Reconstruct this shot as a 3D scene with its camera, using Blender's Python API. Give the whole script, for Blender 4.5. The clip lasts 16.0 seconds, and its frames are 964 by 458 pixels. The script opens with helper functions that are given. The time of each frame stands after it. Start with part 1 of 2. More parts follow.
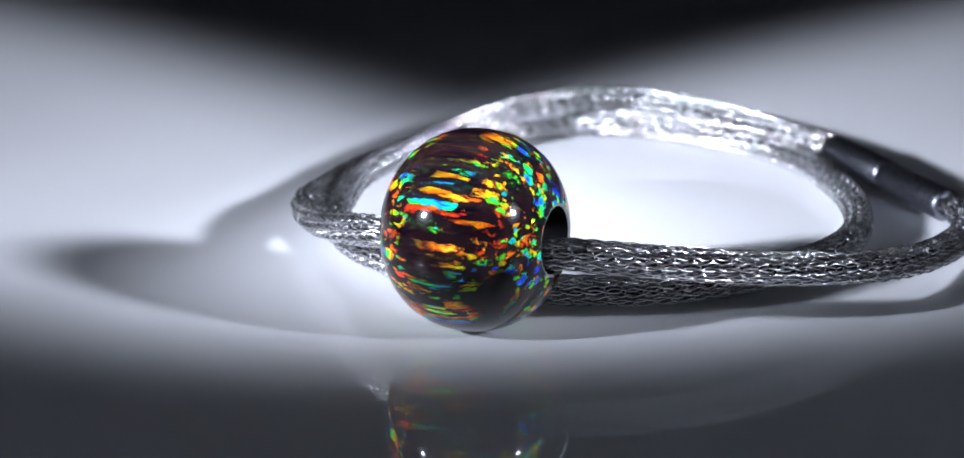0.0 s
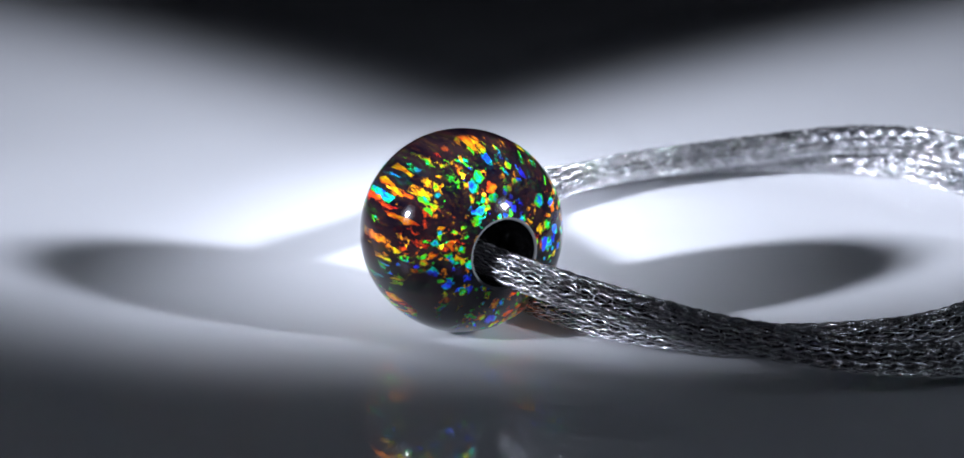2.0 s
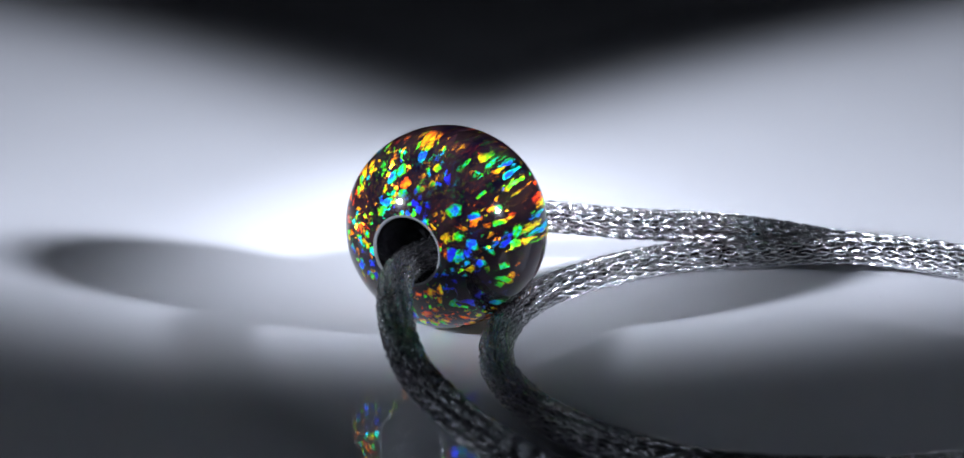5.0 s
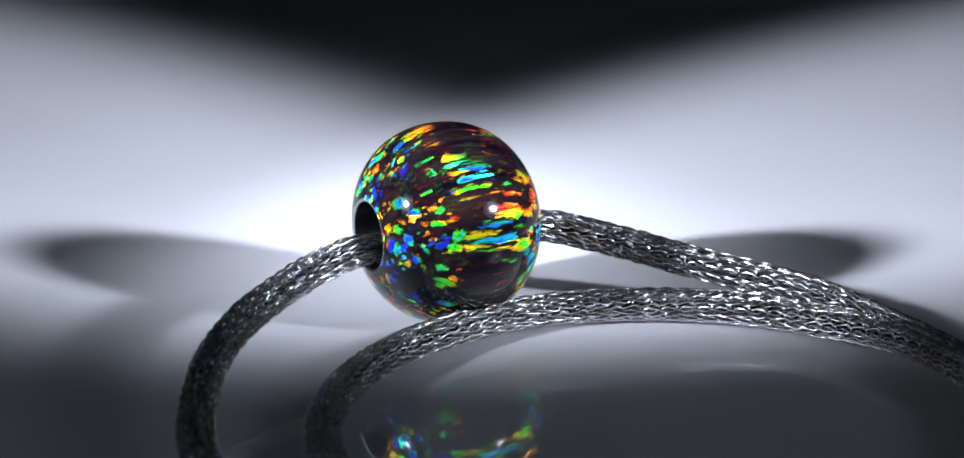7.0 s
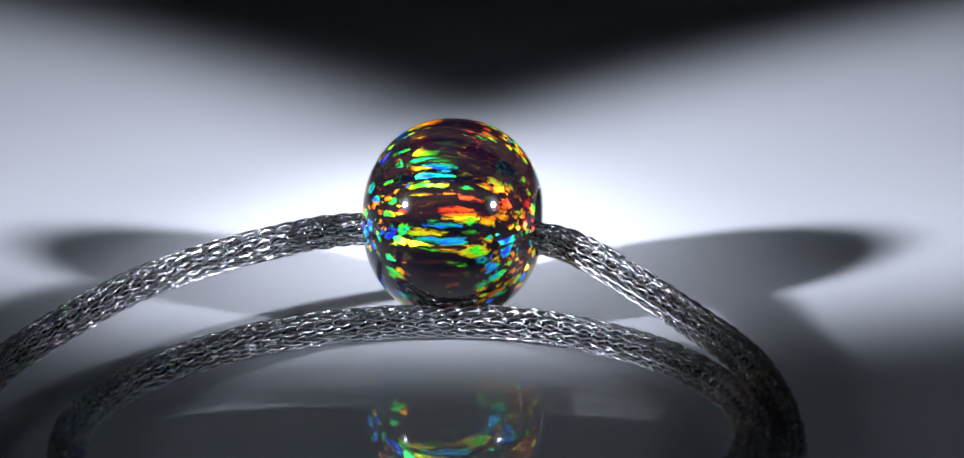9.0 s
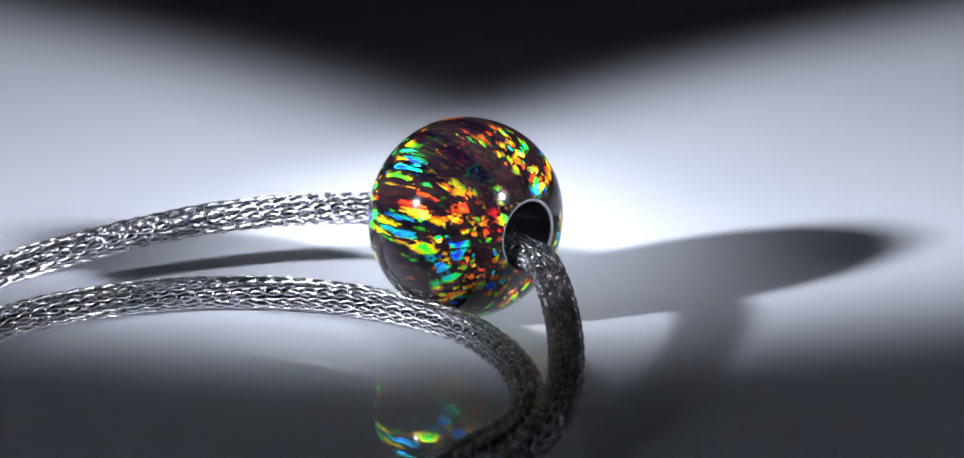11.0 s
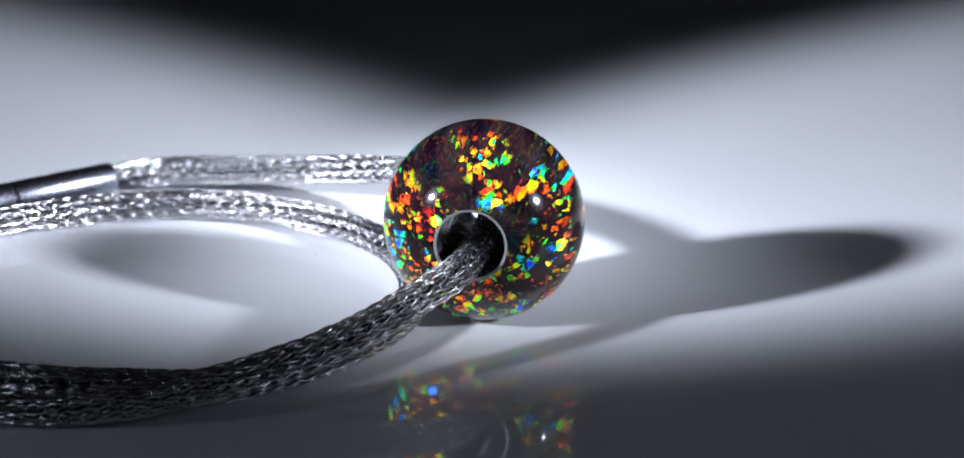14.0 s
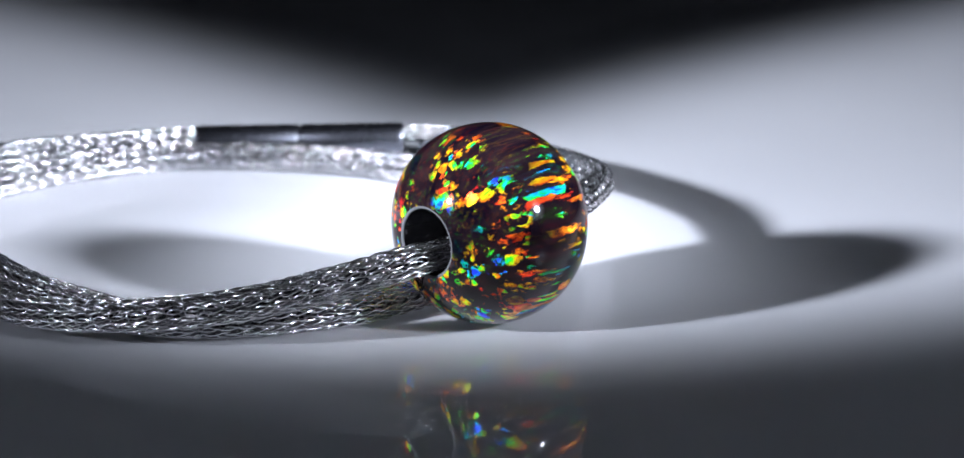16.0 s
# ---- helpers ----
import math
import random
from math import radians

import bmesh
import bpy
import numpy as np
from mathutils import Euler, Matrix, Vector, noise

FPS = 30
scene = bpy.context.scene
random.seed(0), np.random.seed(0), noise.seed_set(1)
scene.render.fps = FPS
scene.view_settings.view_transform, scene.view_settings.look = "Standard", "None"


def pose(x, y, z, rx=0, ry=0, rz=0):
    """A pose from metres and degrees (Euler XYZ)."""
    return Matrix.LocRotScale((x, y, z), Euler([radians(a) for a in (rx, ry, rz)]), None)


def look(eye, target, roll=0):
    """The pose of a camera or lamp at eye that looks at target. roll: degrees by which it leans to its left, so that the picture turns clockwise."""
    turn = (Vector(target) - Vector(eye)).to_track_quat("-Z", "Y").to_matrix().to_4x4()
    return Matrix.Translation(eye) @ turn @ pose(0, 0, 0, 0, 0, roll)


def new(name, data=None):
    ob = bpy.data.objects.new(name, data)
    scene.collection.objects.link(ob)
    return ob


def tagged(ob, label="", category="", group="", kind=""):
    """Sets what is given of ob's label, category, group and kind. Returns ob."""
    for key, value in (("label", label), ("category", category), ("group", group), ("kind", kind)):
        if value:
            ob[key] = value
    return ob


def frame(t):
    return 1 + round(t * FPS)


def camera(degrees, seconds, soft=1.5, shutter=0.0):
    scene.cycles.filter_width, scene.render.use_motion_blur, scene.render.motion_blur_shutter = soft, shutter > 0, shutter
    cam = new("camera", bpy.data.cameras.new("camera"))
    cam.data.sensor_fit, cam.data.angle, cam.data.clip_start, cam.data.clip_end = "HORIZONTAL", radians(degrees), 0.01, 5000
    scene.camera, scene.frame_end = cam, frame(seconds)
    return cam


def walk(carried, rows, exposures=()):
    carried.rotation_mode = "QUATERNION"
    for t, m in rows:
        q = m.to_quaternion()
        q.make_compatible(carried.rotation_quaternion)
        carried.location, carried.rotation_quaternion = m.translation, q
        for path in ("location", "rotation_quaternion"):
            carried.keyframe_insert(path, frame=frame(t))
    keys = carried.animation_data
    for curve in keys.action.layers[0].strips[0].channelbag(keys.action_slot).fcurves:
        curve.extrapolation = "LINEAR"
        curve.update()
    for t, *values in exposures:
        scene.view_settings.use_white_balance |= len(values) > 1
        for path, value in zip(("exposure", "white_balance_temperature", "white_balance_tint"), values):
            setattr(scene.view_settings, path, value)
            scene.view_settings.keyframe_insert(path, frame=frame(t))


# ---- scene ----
# Eye, aim and lens of the fixed macro camera. One millimetre is 0.001.
MM = 0.001
EYE = Vector((0.0, -0.152, 0.05505))
cam = camera(23.62, 16.0, soft=1.6)
AIM = EYE + 0.15 * Vector((0.00641, 0.95276, -0.30369))
walk(cam, [(0.0, look(EYE, AIM, -0.65)), (16.0, look(EYE, AIM, -0.65))])
cam.data.dof.use_dof = True
cam.data.dof.focus_distance = 0.158
cam.data.dof.aperture_fstop = 54.0

# The turntable turns clockwise at a constant rate, in degrees a second.
RATE = -18.1366

# ---- light: two torches beside the camera in a dark room ----
world = bpy.data.worlds.new("dark_room")
scene.world = world
world.use_nodes = True
world.node_tree.nodes["Background"].inputs["Color"].default_value = (0.75, 0.83, 1.0, 1)
world.node_tree.nodes["Background"].inputs["Strength"].default_value = 0.005


def torch(name, place, aim, watts, cone, blend, size, colour):
    data = bpy.data.lights.new(name, "SPOT")
    data.energy, data.spot_size, data.spot_blend = watts, radians(cone), blend
    data.shadow_soft_size, data.color = size, colour
    ob = new(name, data)
    ob.matrix_world = look(place, aim)
    return ob


TORCHES = (((-0.1502, -0.0733, 0.0780), (0.0672, 0.0560, 0.0), 7.3, 0.0068),
           ((0.1449, -0.0843, 0.0775), (-0.0842, 0.0726, 0.0), 7.6, 0.0085))
for place, aim, watts, wide in TORCHES:
    torch("torch_beam", place, aim, watts, 22.2, 0.76, wide, (0.785, 0.84, 1.0))
    torch("torch_spill", place, (0.0, -0.014, 0.0), 0.047, 64, 1.0, 0.0200, (0.70, 0.79, 1.0))


# ---- materials ----
def material(name):
    mat = bpy.data.materials.new(name)
    mat.use_nodes = True
    tree = mat.node_tree
    tree.nodes.clear()
    out = tree.nodes.new("ShaderNodeOutputMaterial")
    bsdf = tree.nodes.new("ShaderNodeBsdfPrincipled")
    tree.links.new(bsdf.outputs[0], out.inputs["Surface"])
    return mat, tree, bsdf


def node(tree, kind, links=(), **values):
    """A node of that kind with its inputs linked and set."""
    n = tree.nodes.new(kind)
    for socket, source in links:
        tree.links.new(source, n.inputs[socket])
    for socket, value in values.items():
        n.inputs[socket].default_value = value
    return n


def math_node(tree, op, a, b=0.0, clamp=False):
    n = tree.nodes.new("ShaderNodeMath")
    n.operation, n.use_clamp = op, clamp
    for i, v in enumerate((a, b)):
        if isinstance(v, (int, float)):
            n.inputs[i].default_value = v
        else:
            tree.links.new(v, n.inputs[i])
    return n.outputs[0]


def ramp(tree, source, stops, mode="LINEAR"):
    n = tree.nodes.new("ShaderNodeValToRGB")
    n.color_ramp.interpolation = mode
    while len(n.color_ramp.elements) < len(stops):
        n.color_ramp.elements.new(0.5)
    for e, (pos, col) in zip(n.color_ramp.elements, stops):
        e.position, e.color = pos, (*col, 1)
    tree.links.new(source, n.inputs[0])
    return n.outputs[0]


def plate_material():
    mat, tree, bsdf = material("white_acrylic")
    coord = tree.nodes.new("ShaderNodeTexCoord").outputs["Object"]
    haze = node(tree, "ShaderNodeTexNoise", [("Vector", coord)], Scale=22.0, Detail=4.0)
    tint = ramp(tree, haze.outputs[0], [(0.3, (0.74, 0.75, 0.77)), (0.7, (0.79, 0.80, 0.82))])
    tree.links.new(tint, bsdf.inputs["Base Color"])
    smear = node(tree, "ShaderNodeTexNoise", [("Vector", coord)], Scale=160.0, Detail=5.0)
    rough = ramp(tree, smear.outputs[0], [(0.35, (0.0, 0.0, 0.0)), (0.75, (0.035, 0.035, 0.035))])
    tree.links.new(rough, bsdf.inputs["Roughness"])
    bsdf.inputs["IOR"].default_value = 1.75
    # light spreads a little way inside the milky sheet
    bsdf.inputs["Subsurface Weight"].default_value = 0.17
    bsdf.inputs["Subsurface Radius"].default_value = (0.9, 0.95, 1.0)
    bsdf.inputs["Subsurface Scale"].default_value = 0.022
    return mat


def steel_material(name, colour, rough, bump, grains=900.0):
    mat, tree, bsdf = material(name)
    coord = tree.nodes.new("ShaderNodeTexCoord").outputs["Object"]
    grain = node(tree, "ShaderNodeTexNoise", [("Vector", coord)], Scale=grains, Detail=3.0)
    tone = ramp(tree, grain.outputs[0], [(0.3, tuple(c * 0.8 for c in colour)), (0.7, colour)])
    tree.links.new(tone, bsdf.inputs["Base Color"])
    r = ramp(tree, grain.outputs[0], [(0.3, (rough * 0.7,) * 3), (0.7, (rough * 1.3,) * 3)])
    tree.links.new(r, bsdf.inputs["Roughness"])
    bsdf.inputs["Metallic"].default_value = 1.0
    if bump:
        b = node(tree, "ShaderNodeBump", [("Height", grain.outputs[0])], Strength=bump, Distance=0.00002)
        tree.links.new(b.outputs[0], bsdf.inputs["Normal"])
    return mat


def dark_material(name, colour, rough):
    mat, tree, bsdf = material(name)
    coord = tree.nodes.new("ShaderNodeTexCoord").outputs["Object"]
    grain = node(tree, "ShaderNodeTexNoise", [("Vector", coord)], Scale=40.0, Detail=6.0)
    tone = ramp(tree, grain.outputs[0], [(0.3, tuple(c * 0.7 for c in colour)), (0.7, colour)])
    tree.links.new(tone, bsdf.inputs["Base Color"])
    bsdf.inputs["Roughness"].default_value = rough
    return mat


def opal_material():
    mat, tree, bsdf = material("black_opal")
    coord = tree.nodes.new("ShaderNodeTexCoord").outputs["Object"]
    warp = node(tree, "ShaderNodeTexNoise", [("Vector", coord)], Scale=420.0, Detail=3.0)
    offset = tree.nodes.new("ShaderNodeVectorMath")
    offset.operation = "MULTIPLY_ADD"
    tree.links.new(warp.outputs["Color"], offset.inputs[0])
    offset.inputs[1].default_value = (0.0016, 0.0006, 0.0006)
    tree.links.new(coord, offset.inputs[2])
    # columns of colour lie along the bore
    stretch = tree.nodes.new("ShaderNodeMapping")
    stretch.inputs["Scale"].default_value = (200.0, 1450.0, 1450.0)
    tree.links.new(offset.outputs[0], stretch.inputs["Vector"])
    coarse = node(tree, "ShaderNodeTexVoronoi", [("Vector", stretch.outputs[0])], Scale=1.0)
    small = node(tree, "ShaderNodeTexVoronoi", [("Vector", stretch.outputs[0])], Scale=1.6)
    patch = node(tree, "ShaderNodeTexNoise", [("Vector", stretch.outputs[0])], Scale=0.55, Detail=1.0)
    pick_small = math_node(tree, "GREATER_THAN", patch.outputs[0], 0.56)

    def either(kind, a, b, first):
        n = tree.nodes.new("ShaderNodeMix")
        n.data_type = kind
        k = 6 if kind == "RGBA" else 2
        tree.links.new(first, n.inputs[0])
        tree.links.new(a, n.inputs[k])
        tree.links.new(b, n.inputs[k + 1])
        return n.outputs[2 if kind == "RGBA" else 0]

    chance = either("RGBA", coarse.outputs["Color"], small.outputs["Color"], pick_small)
    reach = either("FLOAT", coarse.outputs["Distance"], small.outputs["Distance"], pick_small)
    split = tree.nodes.new("ShaderNodeSeparateColor")
    tree.links.new(chance, split.inputs[0])
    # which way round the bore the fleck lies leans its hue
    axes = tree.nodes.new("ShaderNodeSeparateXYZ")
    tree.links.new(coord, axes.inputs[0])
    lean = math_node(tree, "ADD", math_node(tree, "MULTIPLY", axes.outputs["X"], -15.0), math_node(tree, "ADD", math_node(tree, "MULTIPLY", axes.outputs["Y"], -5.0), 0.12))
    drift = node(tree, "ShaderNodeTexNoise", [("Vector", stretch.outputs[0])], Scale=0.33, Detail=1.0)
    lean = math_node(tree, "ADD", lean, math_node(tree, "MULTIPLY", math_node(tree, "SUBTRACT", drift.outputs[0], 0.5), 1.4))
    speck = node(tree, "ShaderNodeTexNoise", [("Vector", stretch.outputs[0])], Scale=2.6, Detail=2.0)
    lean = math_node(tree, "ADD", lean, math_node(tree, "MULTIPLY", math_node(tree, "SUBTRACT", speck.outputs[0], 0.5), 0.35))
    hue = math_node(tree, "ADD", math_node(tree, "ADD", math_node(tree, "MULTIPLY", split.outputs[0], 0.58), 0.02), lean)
    # gaps of dark body colour between the flecks
    fine = node(tree, "ShaderNodeTexNoise", [("Vector", stretch.outputs[0])], Scale=3.2, Detail=5.0, Roughness=0.72)
    ragged = math_node(tree, "MULTIPLY", math_node(tree, "SUBTRACT", fine.outputs[0], 0.5), 1.9)
    size = math_node(tree, "ADD", math_node(tree, "ADD", math_node(tree, "MULTIPLY", split.outputs[1], 0.9), -0.02), ragged)
    inside = math_node(tree, "SUBTRACT", size, reach)
    # the heart of a fleck is a step further along the spectrum than its edge
    heart = math_node(tree, "MULTIPLY", inside, 1.6, clamp=True)
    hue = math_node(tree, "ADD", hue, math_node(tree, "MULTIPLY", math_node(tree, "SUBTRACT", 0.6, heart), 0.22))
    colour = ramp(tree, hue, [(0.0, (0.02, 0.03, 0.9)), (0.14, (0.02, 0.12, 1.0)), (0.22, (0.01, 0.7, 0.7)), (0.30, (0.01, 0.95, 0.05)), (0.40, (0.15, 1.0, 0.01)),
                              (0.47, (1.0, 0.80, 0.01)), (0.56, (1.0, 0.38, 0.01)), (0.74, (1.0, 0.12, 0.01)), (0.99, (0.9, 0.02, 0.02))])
    field = node(tree, "ShaderNodeTexNoise", [("Vector", coord)], Scale=200.0, Detail=2.5)
    dense = math_node(tree, "MULTIPLY", math_node(tree, "SUBTRACT", field.outputs[0], 0.385), 9.0, clamp=True)
    # fine fibres along the bore break up every fleck
    thread = tree.nodes.new("ShaderNodeMapping")
    thread.inputs["Scale"].default_value = (260.0, 4200.0, 4200.0)
    tree.links.new(offset.outputs[0], thread.inputs["Vector"])
    fibre = node(tree, "ShaderNodeTexNoise", [("Vector", thread.outputs[0])], Scale=1.0, Detail=4.0, Roughness=0.65)
    grained = math_node(tree, "ADD", math_node(tree, "MULTIPLY", fibre.outputs[0], 3.6), -0.75, clamp=True)
    shown = math_node(tree, "MULTIPLY", math_node(tree, "MULTIPLY", math_node(tree, "MULTIPLY", inside, 3.4, clamp=True), dense), grained)
    body = node(tree, "ShaderNodeTexNoise", [("Vector", stretch.outputs[0])], Scale=0.5, Detail=3.0)
    dark = ramp(tree, body.outputs[0], [(0.34, (0.002, 0.0015, 0.005)), (0.72, (0.018, 0.009, 0.010))])
    mix = tree.nodes.new("ShaderNodeMix")
    mix.data_type = "RGBA"
    tree.links.new(shown, mix.inputs[0])
    # a faint sheen of the same hues deep in the body
    deep = tree.nodes.new("ShaderNodeMix")
    deep.data_type = "RGBA"
    tree.links.new(math_node(tree, "MULTIPLY", math_node(tree, "SUBTRACT", fibre.outputs[0], 0.50), 0.16, clamp=True), deep.inputs[0])
    tree.links.new(dark, deep.inputs[6])
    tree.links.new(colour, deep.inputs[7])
    tree.links.new(deep.outputs[2], mix.inputs[6])
    worth = math_node(tree, "MULTIPLY", math_node(tree, "ADD", split.outputs[2], 0.25), math_node(tree, "ADD", math_node(tree, "MULTIPLY", fibre.outputs[0], 2.4), -0.35))
    glow = ramp(tree, worth, [(0.0, (0.45, 0.16, 0.28)), (0.2, (0.92, 0.72, 0.9)), (0.36, (1.0, 1.0, 1.0))])
    strength = tree.nodes.new("ShaderNodeMix")
    strength.data_type, strength.blend_type = "RGBA", "MULTIPLY"
    strength.inputs[0].default_value = 1.0
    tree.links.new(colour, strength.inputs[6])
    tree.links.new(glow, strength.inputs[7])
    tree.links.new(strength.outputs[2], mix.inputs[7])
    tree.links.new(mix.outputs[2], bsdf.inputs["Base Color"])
    tree.links.new(math_node(tree, "MULTIPLY", shown, 0.4), bsdf.inputs["Metallic"])
    # every fleck mirrors from a plane of its own
    tilt = tree.nodes.new("ShaderNodeVectorMath")
    tilt.operation = "MULTIPLY_ADD"
    tree.links.new(chance, tilt.inputs[0])
    tilt.inputs[1].default_value = (0.8, 0.8, 0.8)
    tilt.inputs[2].default_value = (-0.95, -0.95, -0.95)
    world_n = tree.nodes.new("ShaderNodeNewGeometry").outputs["Normal"]
    total = tree.nodes.new("ShaderNodeVectorMath")
    total.operation = "ADD"
    ripple = node(tree, "ShaderNodeTexNoise", [("Vector", coord)], Scale=190.0, Detail=2.0)
    sway = tree.nodes.new("ShaderNodeVectorMath")
    sway.operation = "MULTIPLY_ADD"
    tree.links.new(ripple.outputs["Color"], sway.inputs[0])
    sway.inputs[1].default_value = (1.1, 1.1, 1.1)
    tree.links.new(tilt.outputs[0], sway.inputs[2])
    turning = tree.nodes.new("ShaderNodeVectorTransform")
    turning.vector_type, turning.convert_from, turning.convert_to = "VECTOR", "OBJECT", "WORLD"
    tree.links.new(sway.outputs[0], turning.inputs[0])
    tree.links.new(turning.outputs[0], total.inputs[0])
    tree.links.new(world_n, total.inputs[1])
    unit = tree.nodes.new("ShaderNodeVectorMath")
    unit.operation = "NORMALIZE"
    tree.links.new(total.outputs[0], unit.inputs[0])
    tree.links.new(unit.outputs[0], bsdf.inputs["Normal"])
    bsdf.inputs["Roughness"].default_value = 0.33
    bsdf.inputs["Specular IOR Level"].default_value = 0.0
    bsdf.inputs["Coat Weight"].default_value = 1.0
    bsdf.inputs["Coat Roughness"].default_value = 0.045
    bsdf.inputs["Coat IOR"].default_value = 1.58
    return mat


PLATE = plate_material()
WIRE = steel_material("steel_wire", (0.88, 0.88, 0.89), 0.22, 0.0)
# the same steel, its colour darkened for the shade inside the tube
SHADE_WIRE = steel_material("shaded_steel_wire", (0.25, 0.25, 0.27), 0.32, 0.0)
# clasp magnet's near-black; inside the wire tube it stands for the unlit hollow
INNER = steel_material("near_black_steel", (0.05, 0.05, 0.055), 0.5, 0.6)
POLISHED = steel_material("polished_steel", (0.26, 0.27, 0.31), 0.30, 0.0, 9000.0)
GRAPHITE = dark_material("black_rubber", (0.02, 0.02, 0.022), 0.5)
DARK_TABLE = dark_material("dark_table", (0.20, 0.20, 0.22), 0.7)
DARK_WALL = dark_material("dark_backdrop", (0.20, 0.20, 0.22), 0.9)
DUST = dark_material("pale_dust", (0.75, 0.75, 0.75), 0.8)
OPAL = opal_material()
# the bevel's grey is lightened for the light its polished edge catches
RIM = dark_material("bevel_lit_grey", (0.15, 0.155, 0.16), 0.16)
BORE = dark_material("polished_black_opal", (0.025, 0.024, 0.027), 0.10)


# ---- helpers for meshes ----
def mesh_of(name, verts, faces, mat, smooth=True):
    me = bpy.data.meshes.new(name)
    me.from_pydata([tuple(v) for v in verts], [], faces)
    me.materials.append(mat)
    me.polygons.foreach_set("use_smooth", [smooth] * len(me.polygons))
    me.update()
    return me


def part(name, me, parent, label=""):
    ob = new(name, me)
    ob.parent = parent
    return tagged(ob, label)


def turned(profile, steps, close=False):
    """Verts and faces of a profile of (radius, height) turned about the z axis."""
    verts, faces, n = [], [], len(profile)
    for i in range(steps):
        a = 2 * math.pi * i / steps
        verts += [(r * math.cos(a), r * math.sin(a), z) for r, z in profile]
    for i in range(steps):
        j = (i + 1) % steps
        for k in range(n if close else n - 1):
            m = (k + 1) % n
            faces.append((i * n + k, j * n + k, j * n + m, i * n + m))
    return verts, faces


# ---- structure: dark table and backdrop around the turntable ----
def box_mesh(name, lo, hi, mat):
    bm = bmesh.new()
    bmesh.ops.create_cube(bm, size=1.0)
    for v in bm.verts:
        v.co = Vector([lo[i] if v.co[i] < 0 else hi[i] for i in range(3)])
    me = bpy.data.meshes.new(name)
    bm.to_mesh(me)
    bm.free()
    me.materials.append(mat)
    return me


def build_setting():
    tagged(new("floor", box_mesh("floor", (-0.8, -0.8, -0.065), (0.8, 0.8, -0.045), DARK_TABLE)),
           "dark matt table top under the turntable", "table top", kind="structure")
    for name, lo, hi in (("wall_north", (-0.8, 0.8, -0.065), (0.8, 0.82, 0.7)), ("wall_south", (-0.8, -0.82, -0.065), (0.8, -0.8, 0.7)),
                         ("wall_east", (0.8, -0.8, -0.065), (0.82, 0.8, 0.7)), ("wall_west", (-0.82, -0.8, -0.065), (-0.8, 0.8, 0.7))):
        tagged(new(name, box_mesh(name, lo, hi, DARK_WALL)), "plain dark studio backdrop", "backdrop", kind="structure")
    tagged(new("ceiling", box_mesh("ceiling", (-0.82, -0.82, 0.7), (0.82, 0.82, 0.72), DARK_WALL)),
           "plain dark studio ceiling", "ceiling", kind="structure")


build_setting()


# ---- turntable ----
def build_turntable():
    table = tagged(new("turntable"), "round glossy white acrylic turntable carrying the jewellery", "turntable")
    disc = [(0.0, 0.0), (0.148, 0.0), (0.1492, -0.0005), (0.15, -0.0015), (0.15, -0.0045), (0.1492, -0.0055), (0.148, -0.006), (0.0, -0.006)]
    part("plate", mesh_of("plate", *turned(disc, 160), PLATE, smooth=False), table, "glossy white acrylic disc")
    foot = [(0.0, -0.006), (0.07, -0.006), (0.07, -0.010), (0.085, -0.014), (0.085, -0.042), (0.083, -0.045), (0.0, -0.045)]
    part("base", mesh_of("base", *turned(foot, 96), GRAPHITE, smooth=False), table, "black motor base")
    return table


turntable = build_turntable()


def build_dust():
    """Specks of dust that ride on the plate."""
    rng, verts, faces = random.Random(11), [], []
    for _ in range(150):
        far, a, r = 0.075 * rng.random() ** 0.6, rng.uniform(0, 2 * math.pi), rng.uniform(0.00002, 0.00005)
        x, y, base = far * math.cos(a), far * math.sin(a), len(verts)
        verts += [(x, y, 2 * r)] + [(x + r * math.cos(k), y + r * math.sin(k), r) for k in (0.3, 1.6, 2.9, 4.0, 5.2)] + [(x, y, 0.0)]
        for k in range(5):
            faces += [(base, base + 1 + k, base + 1 + (k + 1) % 5), (base + 6, base + 1 + (k + 1) % 5, base + 1 + k)]
    return tagged(new("dust", mesh_of("dust", verts, faces, DUST)), "fine pale dust specks on the acrylic plate", "dust", kind="stuff")


dust = build_dust()


# ---- the two torches on their stands ----
def lens_material():
    mat, tree, bsdf = material("lit_reflector")
    bsdf.inputs["Base Color"].default_value = (0.5, 0.5, 0.5, 1)
    bsdf.inputs["Metallic"].default_value = 1.0
    bsdf.inputs["Emission Color"].default_value = (0.74, 0.81, 1.0, 1)
    bsdf.inputs["Emission Strength"].default_value = 4.0
    return mat


LIT = lens_material()
ANODISED = dark_material("black_anodised_aluminium", (0.03, 0.03, 0.032), 0.4)


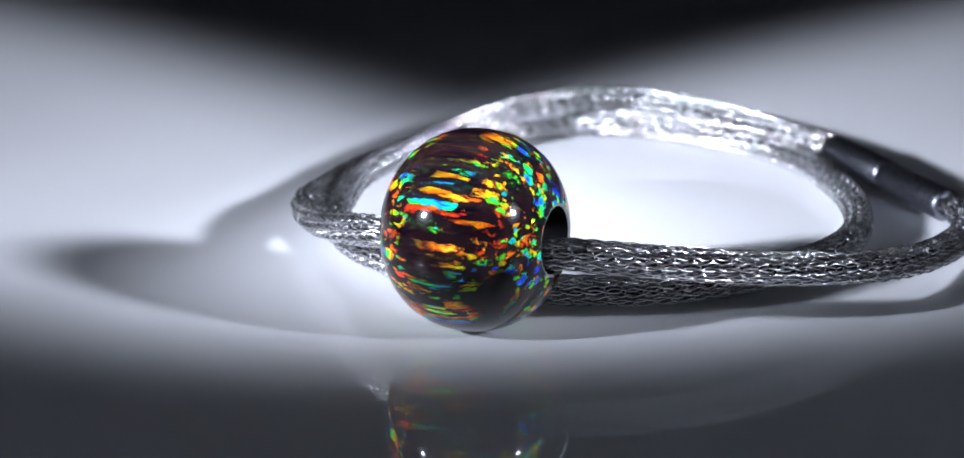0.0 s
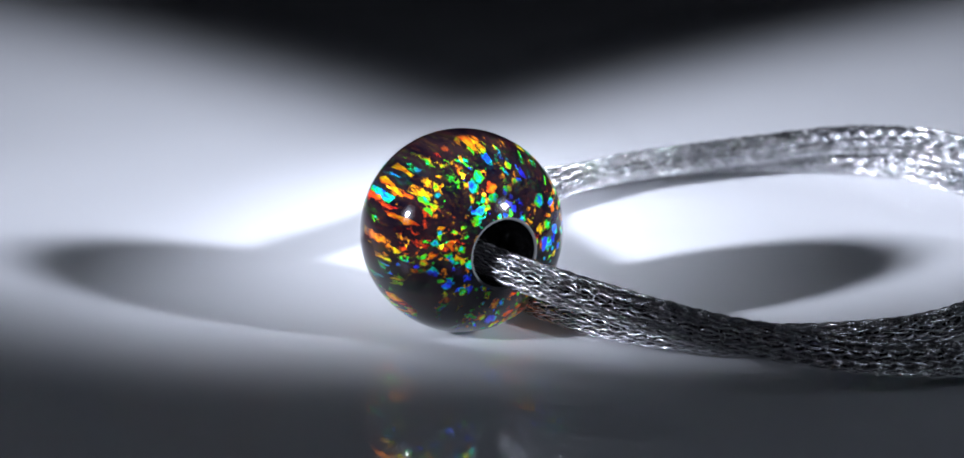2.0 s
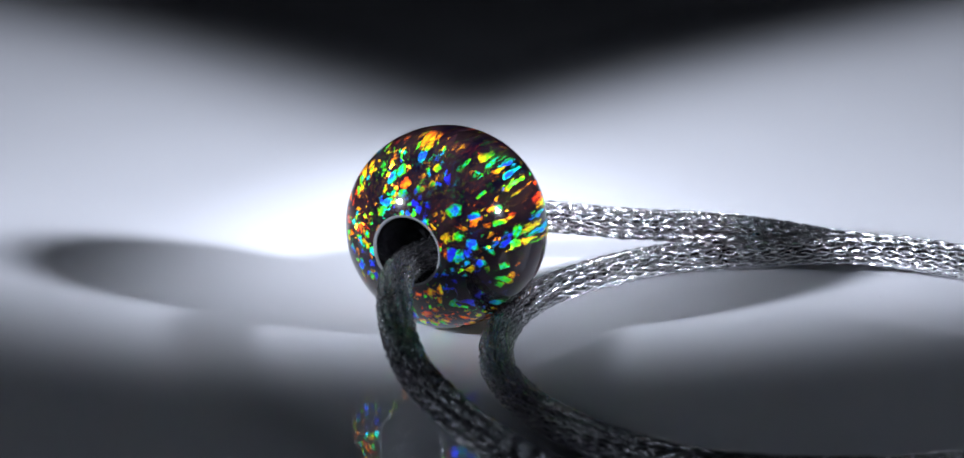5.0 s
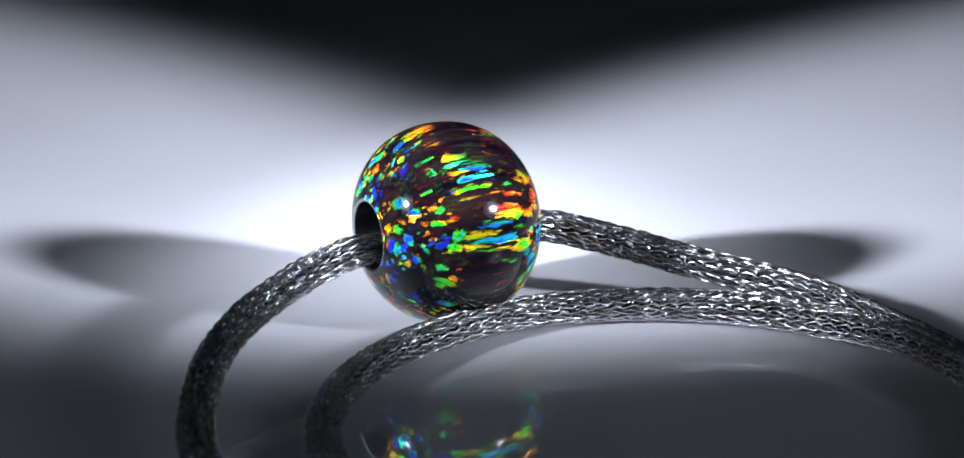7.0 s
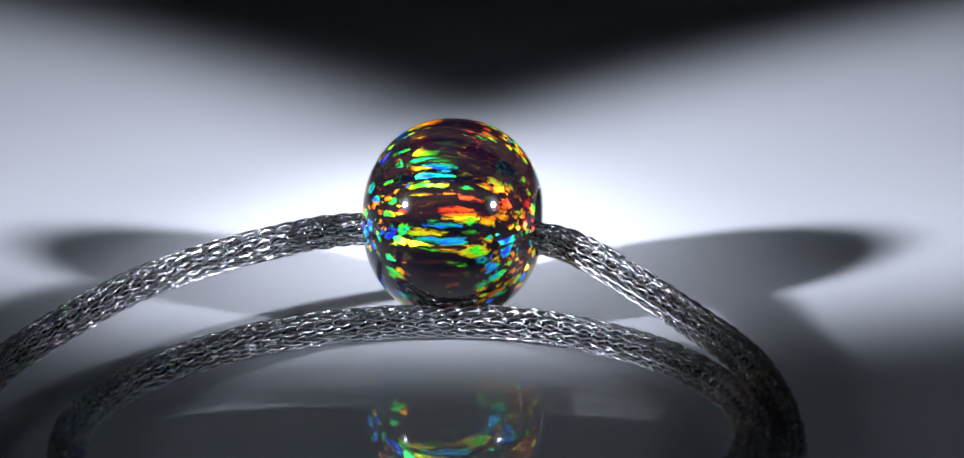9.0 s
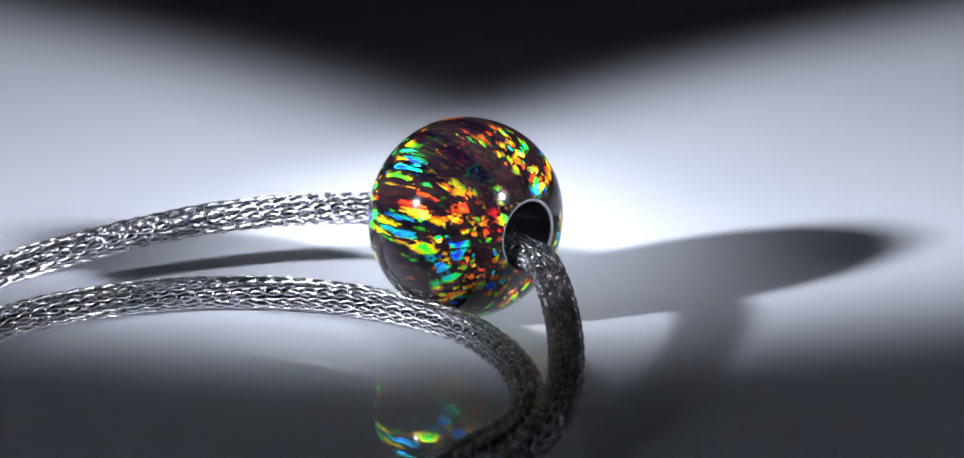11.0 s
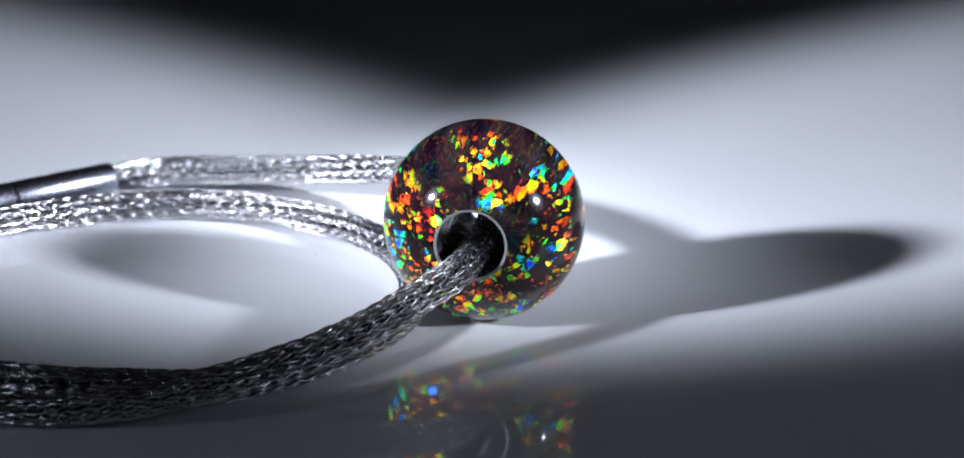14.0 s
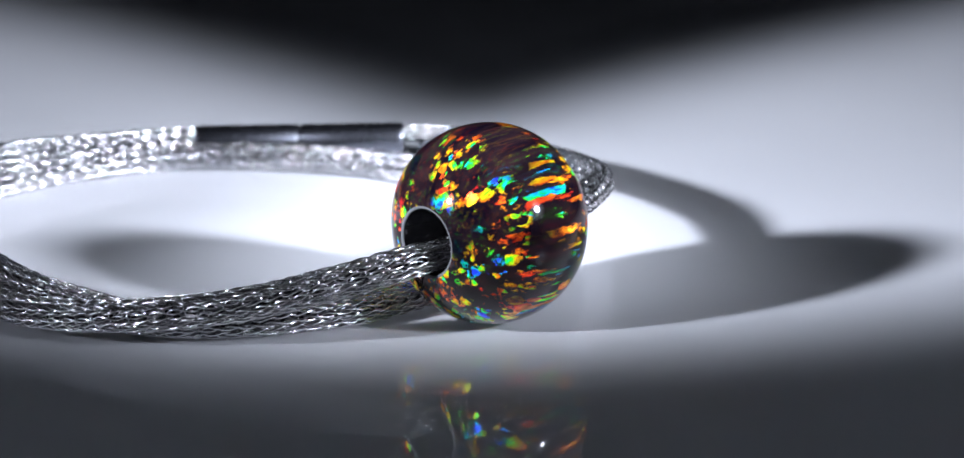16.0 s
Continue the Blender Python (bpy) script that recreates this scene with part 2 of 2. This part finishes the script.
def build_torch(place, aim):
    """A torch with a dimpled reflector; the lamp sits just before it. Its stand reaches the table."""
    eye, way = Vector(place), (Vector(aim) - Vector(place)).normalized()
    stand = tagged(new("torch_light"), "black metal torch with a dimpled reflector on a stand", "torch", group="torches beside the turntable")
    turn = Matrix.Translation(eye) @ way.to_track_quat("Z", "Y").to_matrix().to_4x4()
    shell = [(0.0, -0.130), (0.011, -0.130), (0.0135, -0.127), (0.0135, -0.070), (0.016, -0.062), (0.038, -0.030), (0.041, -0.026), (0.041, -0.006),
             (0.0395, -0.005), (0.0385, -0.007), (0.0385, -0.014), (0.0, -0.024)]
    body = part("barrel", mesh_of("barrel", *turned(shell, 64), ANODISED, smooth=False), stand, "black anodised torch barrel")
    body.matrix_local = turn
    verts, faces, step = [], [], 0.0068
    for row in range(-6, 7):
        for col in range(-6, 7):
            x, y = (col + 0.5 * (row % 2)) * step, row * step * 0.866
            far = math.hypot(x, y)
            if far > 0.0345 or far < 0.004:
                continue
            z, base = -0.0155 - 0.006 * (1 - (far / 0.0385) ** 2), len(verts)
            verts += [(x + 0.0018 * math.cos(a), y + 0.0018 * math.sin(a), z + 0.0035) for a in (math.pi * k / 3 for k in range(6))]
            faces.append(tuple(range(base, base + 6)))
    shine = part("reflector", mesh_of("reflector", verts, faces, LIT, smooth=False), stand, "lit dimples of the reflector")
    shine.matrix_local = turn
    grip = turn @ Vector((0.0, 0.0, -0.095))
    post = [(0.0, -0.045), (0.038, -0.045), (0.038, -0.041), (0.036, -0.040), (0.005, -0.039), (0.005, grip.z - 0.012), (0.0, grip.z - 0.012)]
    part("post", mesh_of("post", [(x + grip.x, y + grip.y, z) for x, y, z in turned(post, 40)[0]], turned(post, 40)[1], ANODISED, smooth=False), stand, "thin post on a round foot")
    clamp = [(0.0134, -0.105), (0.0165, -0.105), (0.0165, -0.085), (0.0134, -0.085)]
    ring = part("clamp", mesh_of("clamp", *turned(clamp, 40, close=True), ANODISED, smooth=False), stand)
    ring.matrix_local = turn


for place, aim, watts, wide in TORCHES:
    build_torch(place, aim)


# ---- opal bead ----
BEAD_AT, BORE_TURN, BEAD_R = Vector((0.576, -1.404, 7.0)) * MM, -25.72, 7.0


def build_bead():
    bead = tagged(new("opal_bead"), "round black opal bead with rainbow flecks, threaded on the steel cord", "bead")
    half, bore, lip, full = 6.32, 2.32, 0.20, 2.15
    edge = half * (1 - ((bore + lip) / BEAD_R) ** full) ** (1 / full)
    turn = [math.sin(u) / math.sin(1.35) for u in np.linspace(-1.35, 1.35, 73)]
    skin = [(BEAD_R * (1 - abs(edge * u / half) ** full) ** (1 / full), edge * u) for u in turn]
    hole, inner_end = [], edge - lip * 0.55
    for i in range(6):
        a = math.pi / 2 * i / 5
        hole.append((bore + lip * (1 - math.sin(a)), edge - lip * 0.55 * (1 - math.cos(a))))
    rims = [hole[:], [(r, -z) for r, z in hole[::-1]]]
    hole = [(bore, inner_end - 2 * inner_end * i / 16) for i in range(17)]
    for name, profile, mat, label in (("body", skin, OPAL, "dark opal body with columns of colour"),
                                      ("bore", hole, BORE, "polished black bore"),
                                      ("rim", rims[0], RIM, "thin bevel round the bore, caught light put into its grey"),
                                      ("rim", rims[1], RIM, "thin bevel round the bore, caught light put into its grey")):
        verts, faces = turned(profile, 128)
        # the bore runs along x
        part(name, mesh_of(name, [Vector((z, y, -x)) * MM for x, y, z in verts], faces, mat), bead, label)
    return bead


opal_bead = build_bead()

# ---- knitted steel necklace, coiled twice ----
# centre line in millimetres: from the clasp up through the bead and down, flat on the plate, then over the first turn to the clasp
RISE = [(37.5, 19.6, 1.7), (38.0, 14.6, 1.7), (35.6, 9.2, 1.9), (30.5, 2.7, 2.78), (22.2, -2.75, 4.3), (14.0, -4.5, 5.45), (7.0, -4.3, 6.05),
        (0.6, -1.4, 5.7), (-5.5, 2.0, 5.8), (-7.6, 4.8, 5.15), (-10.9, 12.3, 3.38), (-12.6, 20.4, 2.3), (-11.2, 28.5, 1.3)]
FLAT = [(-8.3, 34.5), (-3.5, 40.7), (2.5, 45.4), (8.8, 47.9), (15.5, 46.8), (22.5, 42.3), (27.3, 36.7), (30.0, 28.0), (30.5, 19.5),
        (28.6, 12.4), (22.6, 5.9), (14.0, 2.2), (5.0, 2.5), (-2.0, 5.5), (-7.9, 12.3), (-9.9, 17.5)]
OVER = [(-10.3, 20.7, 1.3), (-9.8, 25.0, 1.7), (-8.6, 29.6, 2.0), (-5.5, 35.0, 2.2), (-0.3, 41.3, 2.6), (6.3, 45.9, 3.4),
        (12.8, 48.5, 3.35), (19.5, 47.2, 2.7), (26.0, 42.5, 2.1), (31.2, 36.5, 1.7)]
LINE = RISE + [(x, y, 1.26) for x, y in FLAT] + OVER
CORD_R = 1.0


def smooth_line(points, step):
    """A centripetal spline through the points, sampled at even steps, with a frame at every sample."""
    p = np.array(points, float)
    p = np.vstack([2 * p[0] - p[1], p, 2 * p[-1] - p[-2]])
    fine = []
    for i in range(1, len(p) - 2):
        a, b, c, d = p[i - 1:i + 3]
        t0 = 0.0
        t1 = t0 + np.linalg.norm(b - a) ** 0.5
        t2 = t1 + np.linalg.norm(c - b) ** 0.5
        t3 = t2 + np.linalg.norm(d - c) ** 0.5
        for t in np.linspace(t1, t2, 40, endpoint=False):
            a1 = (t1 - t) / (t1 - t0) * a + (t - t0) / (t1 - t0) * b
            a2 = (t2 - t) / (t2 - t1) * b + (t - t1) / (t2 - t1) * c
            a3 = (t3 - t) / (t3 - t2) * c + (t - t2) / (t3 - t2) * d
            b1 = (t2 - t) / (t2 - t0) * a1 + (t - t0) / (t2 - t0) * a2
            b2 = (t3 - t) / (t3 - t1) * a2 + (t - t1) / (t3 - t1) * a3
            fine.append((t2 - t) / (t2 - t1) * b1 + (t - t1) / (t2 - t1) * b2)
    fine.append(p[-2])
    fine = np.array(fine)
    # take the kinks out
    for _ in range(30):
        fine[1:-1] = 0.25 * fine[:-2] + 0.5 * fine[1:-1] + 0.25 * fine[2:]
    run = np.concatenate([[0], np.cumsum(np.linalg.norm(np.diff(fine, axis=0), axis=1))])
    at = np.arange(0, run[-1], step)
    pos = np.stack([np.interp(at, run, fine[:, k]) for k in range(3)], 1)
    tan = np.gradient(pos, axis=0)
    tan /= np.linalg.norm(tan, axis=1)[:, None]
    side = np.cross(tan, (0, 0, 1.0))
    side /= np.linalg.norm(side, axis=1)[:, None]
    return pos, tan, side, np.cross(side, tan), at


def tube(path, radius, sides):
    """Verts and faces of a round wire along path."""
    n = len(path)
    tan = np.gradient(path, axis=0)
    tan /= np.linalg.norm(tan, axis=1)[:, None] + 1e-12
    ref = np.where(np.abs(tan[:, 2:3]) < 0.8, (0.0, 0.0, 1.0), (1.0, 0.0, 0.0))
    u = np.cross(tan, ref)
    u /= np.linalg.norm(u, axis=1)[:, None]
    # keep the frames from flipping
    for i in range(1, n):
        q = u[i - 1] - tan[i] * (u[i - 1] @ tan[i])
        u[i] = q / math.sqrt(q @ q)
    v = np.cross(tan, u)
    a = np.arange(sides) * 2 * math.pi / sides
    ring = path[:, None, :] + radius * (np.cos(a)[None, :, None] * u[:, None, :] + np.sin(a)[None, :, None] * v[:, None, :])
    i, k = np.meshgrid(np.arange(n - 1), np.arange(sides), indexing="ij")
    m = (k + 1) % sides
    faces = np.stack([i * sides + k, i * sides + m, (i + 1) * sides + m, (i + 1) * sides + k], -1).reshape(-1, 4)
    return ring.reshape(-1, 3), faces


def array_mesh(name, verts, faces, mat):
    me = bpy.data.meshes.new(name)
    me.vertices.add(len(verts))
    me.vertices.foreach_set("co", verts.astype(np.float32).ravel())
    me.loops.add(len(faces) * 4)
    me.loops.foreach_set("vertex_index", faces.astype(np.int32).ravel())
    me.polygons.add(len(faces))
    me.polygons.foreach_set("loop_start", np.arange(0, len(faces) * 4, 4, dtype=np.int32))
    me.polygons.foreach_set("use_smooth", np.ones(len(faces), dtype=bool))
    me.materials.append(mat)
    me.update(calc_edges=True)
    me.validate()
    return me


def build_necklace():
    thing = tagged(new("necklace"), "coiled knitted stainless steel wire necklace, threaded through the bead", "necklace")
    pos, tan, side, up, at = smooth_line(LINE, 0.05)
    rng = np.random.default_rng(4)
    # the soft tube is drawn narrower where it passes the bore
    from_bead = np.linalg.norm(pos - np.array((0.6, -1.4, 6.0)), axis=1)
    slim = 1 - 0.04 * np.exp(-(from_bead / 7.5) ** 4)

    def knit(pitch, columns, radius, wire, sides, phase, starts, reach):
        """Wires knitted round and round the centre line, several side by side, in long interlocked loops."""
        samples, verts, faces = 20, [], []
        s = np.arange(0, 2 * math.pi * columns * at[-1] / (pitch * starts), 2 * math.pi / samples)
        spots = np.arange(0, s[-1] + 4, 2.5)
        for start in range(starts):
            w1, w2, w3 = (np.interp(s, spots, rng.normal(0, 1, len(spots))) for _ in range(3))
            rise = s / (2 * math.pi * columns) * pitch * starts + start * pitch
            angle = (s + 1.6 * np.sin(2 * s)) / columns + phase + 0.02 * w1 + 0.05 * rise
            along = np.clip(rise + reach * pitch * np.cos(s) + 0.03 * w2, 0, at[-1])
            r = (radius - 0.13 * np.cos(2 * s) + 0.06 * np.cos(s) + 0.018 * w3) * np.interp(along, at, slim)
            p, a, b = (np.stack([np.interp(along, at, field[:, k]) for k in range(3)], 1) for field in (pos, side, up))
            v, f = tube(p + r[:, None] * (np.cos(angle)[:, None] * a + np.sin(angle)[:, None] * b), wire, sides)
            verts.append(v)
            faces.append(f)
        return verts, faces

    for v, f in zip(*knit(1.30, 8, CORD_R, 0.070, 6, 0.0, 4, 0.82)):
        part("knitted_wire", array_mesh("knitted_wire", v * MM, f, WIRE), thing, "bright looped steel wire of the knitted tube")
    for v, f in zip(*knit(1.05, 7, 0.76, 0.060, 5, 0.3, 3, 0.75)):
        part("inner_wire", array_mesh("inner_wire", v * MM, f, SHADE_WIRE), thing, "looped steel wire inside the tube, shade put into its tone")
    # the tube is hollow: this added near-black rod draws the darkness inside it
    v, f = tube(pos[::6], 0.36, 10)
    part("hollow_shade", array_mesh("hollow_shade", v * MM, f, INNER), thing, "added dark rod painting the shade inside the hollow tube")
    # clasp: two polished barrels that meet at a magnet
    a, b = Vector(LINE[0]), Vector(LINE[-1])
    middle, way = (a + b) / 2, (b - a).normalized()
    length = (b - a).length
    turn = way.to_track_quat("Z", "Y").to_matrix().to_4x4()
    h = length / 2
    barrel = [(0.0, 0.04), (1.05, 0.04), (1.22, 0.10), (1.30, 0.24), (1.30, h - 0.3), (1.26, h - 0.12), (1.15, h), (0.6, h), (0.0, h - 0.5)]
    me = mesh_of("clasp_barrel", [Vector(p) * MM for p in turned(barrel, 48)[0]], turned(barrel, 48)[1], POLISHED)
    for flip in (0, 180):
        ob = part("clasp_barrel", me, thing, "dark mirror-polished steel clasp barrel")
        ob.matrix_local = Matrix.Translation(middle * MM) @ turn @ pose(0, 0, 0, flip)
    seam = [(0.0, -0.05), (1.0, -0.05), (1.0, 0.05), (0.0, 0.05)]
    ob = part("clasp_magnet", mesh_of("clasp_magnet", [Vector(p) * MM for p in turned(seam, 32)[0]], turned(seam, 32)[1], INNER, smooth=False), thing)
    ob.matrix_local = Matrix.Translation(middle * MM) @ turn
    return thing


necklace = build_necklace()


# ---- what turns ----
def motions():
    times = [0.5 * i for i in range(33)]
    walk(turntable, [(t, pose(0, 0, 0, 0, 0, RATE * t)) for t in times])
    walk(dust, [(t, pose(0, 0, 0, 0, 0, RATE * t)) for t in times])
    walk(necklace, [(t, pose(0, 0, 0, 0, 0, RATE * t)) for t in times])
    walk(opal_bead, [(t, pose(0, 0, 0, 0, 0, RATE * t) @ Matrix.Translation(BEAD_AT) @ pose(0, 0, 0, 0, 0, BORE_TURN)) for t in times])


motions()
